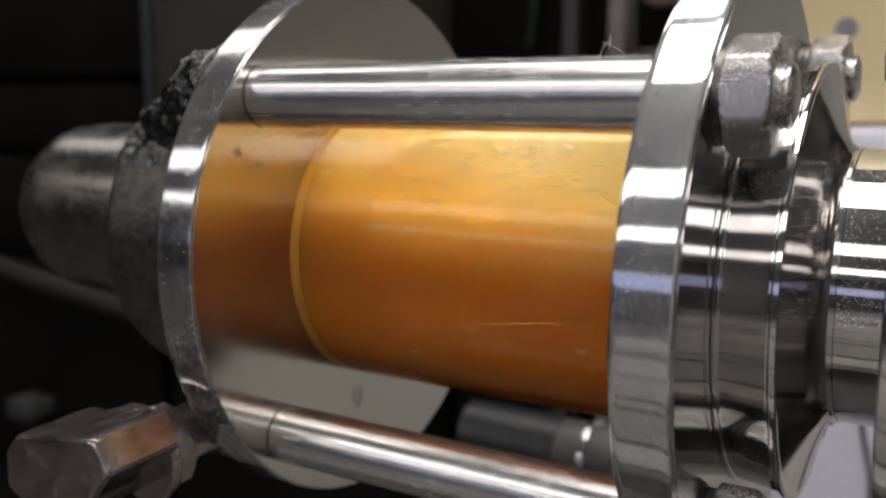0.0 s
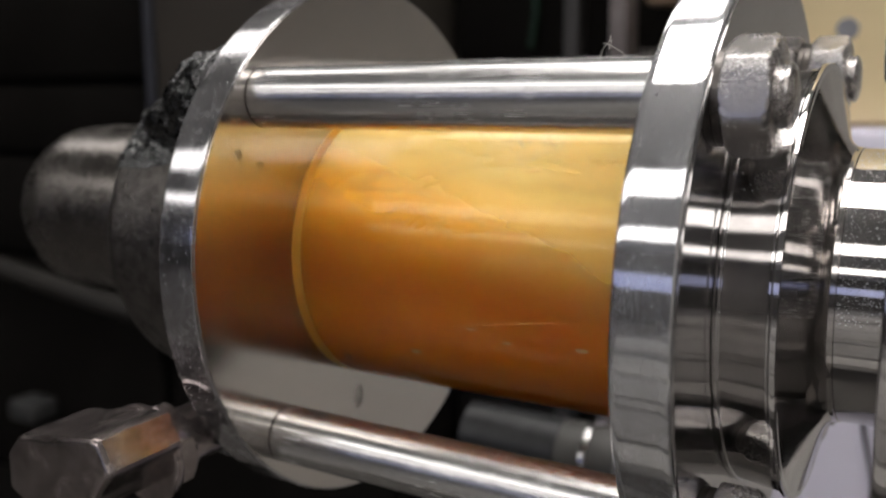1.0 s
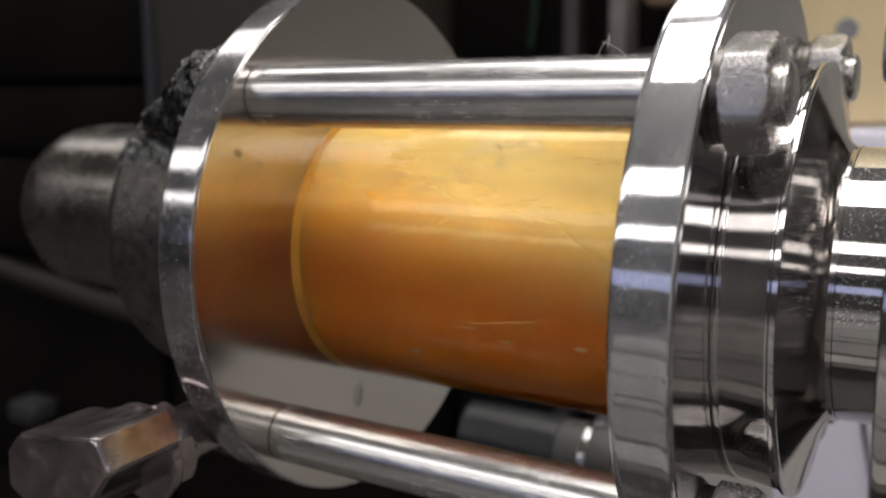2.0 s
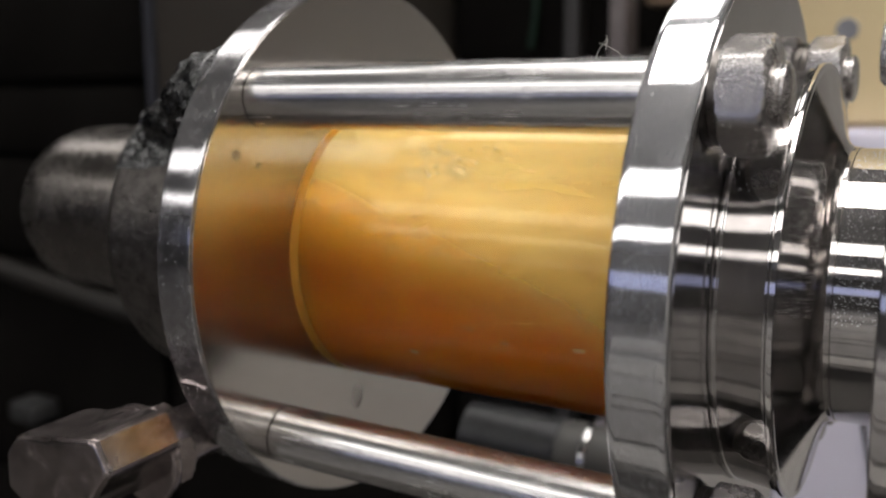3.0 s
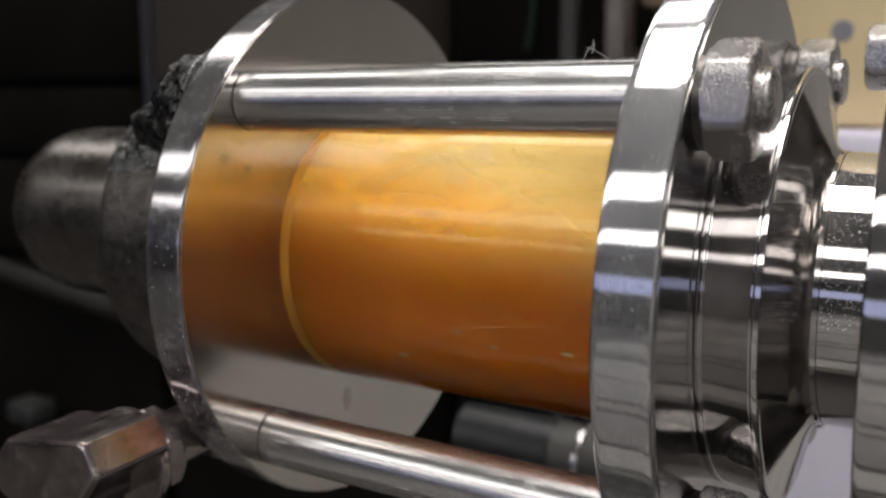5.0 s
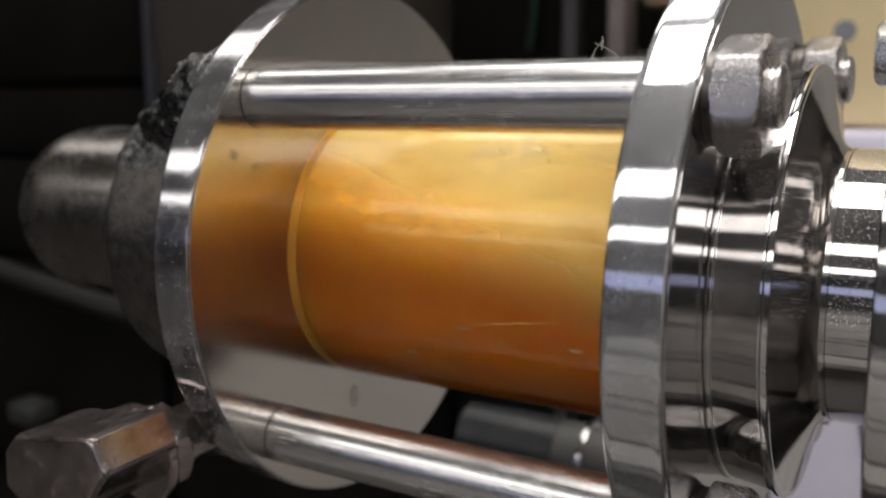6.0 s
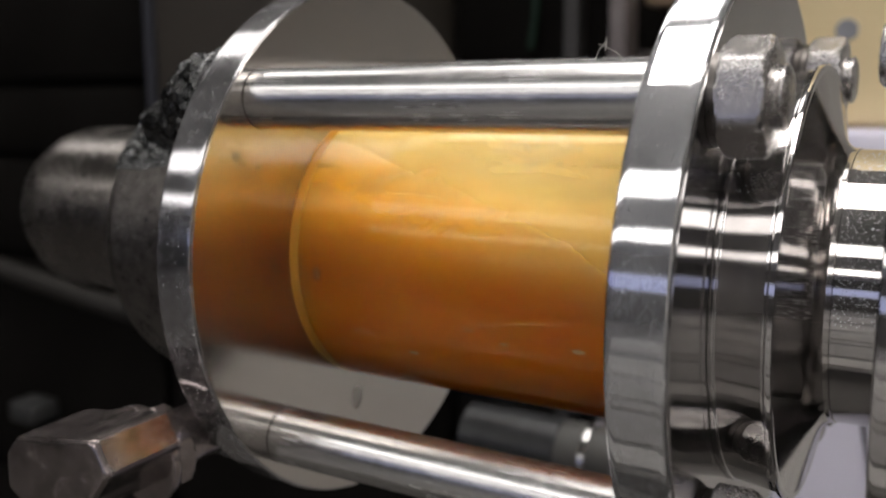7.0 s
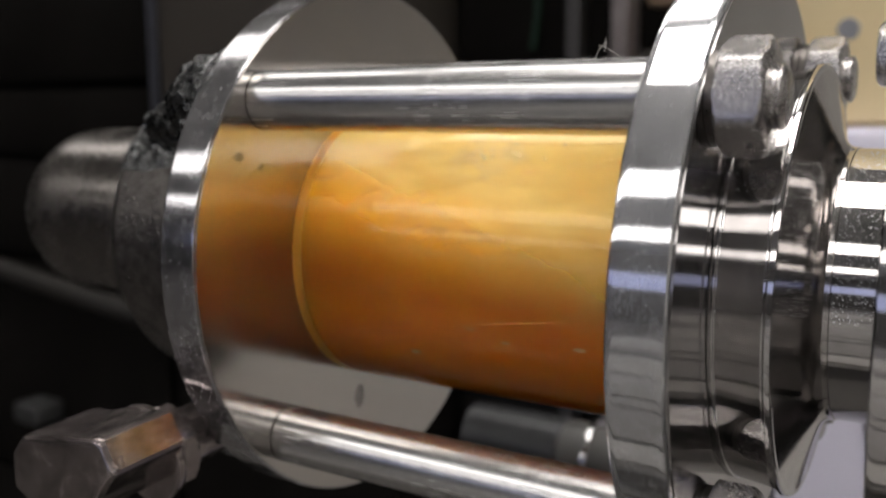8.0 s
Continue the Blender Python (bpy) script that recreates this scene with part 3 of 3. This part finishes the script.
# ---- fine droplets and dust ----
def specks(name, label, category, mat, places, sizes, flat=0.5):
    """Many tiny domes in one mesh; each place is a point and its outward normal."""
    rnd = random.Random(11)
    bm = bmesh.new()
    for p, n in places:
        r = rnd.uniform(*sizes)
        side = n.orthogonal().normalized()
        up = n.cross(side)
        top = bm.verts.new(p + n * r * flat)
        mid = [bm.verts.new(p + n * r * flat * 0.7 + (side * math.cos(k * 1.0472) + up * math.sin(k * 1.0472)) * r * 0.7) for k in range(6)]
        low = [bm.verts.new(p - n * r * 0.1 + (side * math.cos(k * 1.0472) + up * math.sin(k * 1.0472)) * r) for k in range(6)]
        for k in range(6):
            bm.faces.new((top, mid[k], mid[(k + 1) % 6]))
            bm.faces.new((mid[k], low[k], low[(k + 1) % 6], mid[(k + 1) % 6]))
    ob = part(name, bm, mat)
    return tagged(ob, label, category, kind="stuff")


def on_cylinder(rnd, x0, x1, r, a0, a1, cy=0.0, cz=0.0):
    a = radians(rnd.uniform(a0, a1))
    n = Vector((0, math.cos(a), math.sin(a)))
    return Vector((rnd.uniform(x0, x1) / 1000, cy, cz)) + n * (r / 1000), n


DRIED = plain("pale_dried_drops", (0.55, 0.55, 0.56), 0.3, 0.2, 300.0)
rnd = random.Random(4)
drops = [on_cylinder(rnd, -55.5, -46.3, R_LEFT, 110, 215) for _ in range(170)]
drops += [on_cylinder(rnd, 46.5, 56.0, R_RIGHT, 130, 175) for _ in range(80)]
drops += [on_cylinder(rnd, 57.5, 66.8, 43.45, 135, 185) for _ in range(110)]
drops += [on_cylinder(rnd, 75.5, 85.0, 28.35, 100, 185) for _ in range(900)]
drops += [on_cylinder(rnd, 57.5, 66.5, 43.9, 105, 150) for _ in range(260)]
drops += [on_cylinder(rnd, -103, -57, 44.6, 110, 190) for _ in range(160)]
specks("droplets", "tiny dried droplets on the steel rims", "droplets", DRIED, drops, (0.00004, 0.00015), 0.35)
ROD_Y, ROD_Z = R_BOLTS / 1000 * math.cos(radians(UPPER_ROD)), R_BOLTS / 1000 * math.sin(radians(UPPER_ROD))
DUST = plain("grey_dust", (0.45, 0.43, 0.40), 0.9, 0.2, 300.0)
dust = [on_cylinder(rnd, -42, 44, R_ROD, 60, 150, ROD_Y, ROD_Z) for _ in range(160)]
specks("dust", "grey dust specks on the tie rod", "dust", DUST, dust, (0.00004, 0.00013), 1.2)
LOW_Y, LOW_Z = R_BOLTS / 1000 * math.cos(radians(227.7)), R_BOLTS / 1000 * math.sin(radians(227.7))
RUST = plain("brown_rust_film", (0.16, 0.07, 0.03), 0.7, 0.3, 400.0)
specks("rust_specks", "brown rust specks along the lower tie rod", "rust", RUST, [on_cylinder(rnd, -30, 44, R_ROD, 62, 118, LOW_Y, LOW_Z) for _ in range(420)], (0.00005, 0.00028), 0.35)
for pts in ([(34.0, 0, 6.0), (35.2, -0.3, 8.6), (36.4, 0.1, 10.2), (36.0, 0.4, 9.0)], [(35.0, 0, 9.6), (36.2, 0.2, 9.2), (38.4, 0.3, 8.0), (40.0, 0.2, 6.4)],
            [(36.2, 0, 8.4), (36.5, 0.2, 9.8), (36.3, 0.1, 10.9)]):
    lint = part("lint_fibre", tube_along([(x / 1000, ROD_Y + y / 1000, ROD_Z + z / 1000) for x, y, z in pts], 0.00006, 5), DUST)
    tagged(lint, "fine pale lint fibre standing on the tie rod", "lint", "lint on the rod")


# ---- bubbles carried by the stream ----
def swirl_material():
    m, nodes, links, bsdf = material("clear_swirl")
    tex = noise_node(nodes, links, 130, 4.0, (0.8, 1, 1), 0.5, 1.0)
    coord, x, deg = angle_coords(nodes, links)
    dx = maths(nodes, links, "POWER", maths(nodes, links, "MULTIPLY", maths(nodes, links, "ABSOLUTE", x), 75.0), 2.0)
    da = maths(nodes, links, "POWER", maths(nodes, links, "MULTIPLY", maths(nodes, links, "ABSOLUTE", deg), 0.06), 2.0)
    fall = maths(nodes, links, "SUBTRACT", 1.0, maths(nodes, links, "ADD", dx, da), True)
    spots = ramp(nodes, links, tex.outputs[0], [(0.42, grey(0.0)), (0.68, grey(0.7))])
    links.new(maths(nodes, links, "MAXIMUM", maths(nodes, links, "MULTIPLY", fall, spots.outputs[0], True), 0.015), bsdf.inputs["Alpha"])
    tone = ramp(nodes, links, tex.outputs[0], [(0.45, (0.66, 0.54, 0.28)), (0.6, (0.48, 0.38, 0.18)), (0.72, (0.80, 0.68, 0.40))])
    links.new(tone.outputs[0], bsdf.inputs["Base Color"])
    bsdf.inputs["Roughness"].default_value = 0.4
    return m


SWIRL = swirl_material()
BUBBLE, b_nodes, b_links, b_bsdf = material("bubble_skin")
b_bsdf.inputs["Base Color"].default_value = (0.80, 0.68, 0.42, 1)
b_bsdf.inputs["Roughness"].default_value = 0.08
b_bsdf.inputs["Alpha"].default_value = 0.35


def bubble_swirl(seed, count):
    t = thing("bubble_swirl", "greyish swirl of small bubbles carried in the liquid", "bubbles", group="bubble swirls")
    if seed == 21:
        sheet = part("swirl", shell(32.85, -58, 58, -150, 150, 30, 60), SWIRL, t, "cloudy grey wisp")
        sheet.visible_shadow = False
    rnd = random.Random(seed)
    for _ in range(count):
        a, x, r = radians(rnd.gauss(0, 6)), rnd.gauss(0, 5) / 1000, rnd.uniform(0.12, 0.6) / 1000
        bm = bmesh.new()
        bmesh.ops.create_icosphere(bm, subdivisions=2, radius=r)
        bub = part("bubble", bm, BUBBLE, t, at=pose(x, -0.0332 * math.cos(a), 0.0332 * math.sin(a)))
        bub.visible_shadow = False
    return t


clump_bm = bmesh.new()
bmesh.ops.create_icosphere(clump_bm, subdivisions=3, radius=0.001)
bmesh.ops.scale(clump_bm, vec=(1.1, 0.35, 1.5), verts=clump_bm.verts)
for v in clump_bm.verts:
    v.co += noise.noise_vector(v.co * 900) * 0.0004
bmesh.ops.translate(clump_bm, vec=(-0.0395, -0.0326, 0), verts=clump_bm.verts)
clump = part("dark_clump", clump_bm, plain("brown_sediment", (0.22, 0.09, 0.02), 0.7, 0.3, 400.0))
tagged(clump, "small dark brown clump carried in the liquid", "sediment")
clump.visible_shadow = False
swirl_a = bubble_swirl(21, 14)
swirl_b = bubble_swirl(22, 8)


def motions():
    rows = [(0.0, -12), (0.2, -3), (0.4, 4), (0.6, 1), (0.8, 2), (1.0, 9), (1.2, 4), (1.4, 15), (1.55, -1), (1.9, 3), (2.3, -4), (2.6, 5),
            (2.8, -5), (3.0, 22), (3.15, 16), (3.3, -2), (3.5, 2), (3.8, 10), (4.0, 5), (4.3, -3), (4.5, 22), (4.7, 8), (5.1, -4), (5.5, 7), (5.8, 0),
            (6.0, 12), (6.3, 7), (6.5, 16), (6.8, 0), (7.0, 6), (7.2, 2), (7.5, 14), (7.8, 5), (8.0, 14)]
    drift_a = [(0.0, 20, 56), (0.2, 3, 50), (0.4, 18, 58), (0.6, 15, 52), (0.7, -5, 52), (0.9, 10, 60), (1.2, -2, 52), (1.4, -3, 43), (1.6, 15, 60), (2.2, 0, 55),
               (2.8, 12, 58), (3.0, -12, 42), (3.1, -5, 42), (3.3, 10, 58), (3.6, 5, 56), (3.8, -26, 46), (4.0, 0, 60), (4.3, 10, 55), (4.5, -14, 38), (4.7, 0, 55),
               (5.2, -8, 50), (5.8, 20, 60), (6.0, 5, 55), (6.4, 8, 52), (6.5, -8, 48), (6.8, 15, 55), (7.0, 10, 58), (7.2, 15, 52), (7.5, 5, 55), (7.8, 15, 57), (8.0, 0, 52)]
    walk(swirl_a, [(t, pose(min(x, 11) / 1000, 0, 0, -a)) for t, x, a in drift_a])
    drift_b = [(0.0, 26, 62), (0.3, 28, 66), (0.6, 24, 54), (0.9, 22, 60), (1.2, 14, 56), (1.5, 26, 62), (2.1, 10, 58), (2.8, 24, 64), (3.0, 6, 56), (3.3, 22, 60),
               (3.8, 20, 62), (4.2, 26, 58), (4.5, 24, 60), (5.1, 12, 58), (5.8, 26, 60), (6.2, 22, 58), (6.5, 24, 62), (7.0, 26, 58), (7.4, 18, 60), (8.0, 22, 60)]
    walk(swirl_b, [(t, pose(x / 1000, 0, 0, -a)) for t, x, a in drift_b])
    spin = [(0.0, 130), (0.5, 60), (0.8, 2), (1.0, -50), (1.5, -130), (2.2, -205), (2.8, -240), (3.1, -262), (3.3, -320), (3.5, -366), (3.8, -400), (4.1, -385), (4.4, -365), (4.7, -420),
            (5.2, -500), (5.8, -575), (6.3, -590), (6.5, -612), (6.65, -665), (6.8, -712), (7.0, -725), (7.2, -745), (7.5, -800), (8.0, -880)]
    walk(clump, [(t, pose(0, 0, 0, -a)) for t, a in spin])
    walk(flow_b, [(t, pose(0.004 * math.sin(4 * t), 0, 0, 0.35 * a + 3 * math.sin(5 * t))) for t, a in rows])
    walk(flow_a, [(t, pose(0.007 * math.sin(6.3 * t + 1.0), 0, 0, 1.3 * a)) for t, a in rows])
    walk(flow_c, [(0.25 * k, pose(0.008 * math.sin(2.9 * k), 0, 0, 14 * math.sin(1.7 * k) + 8 * math.sin(0.9 * k + 1))) for k in range(33)])


motions()
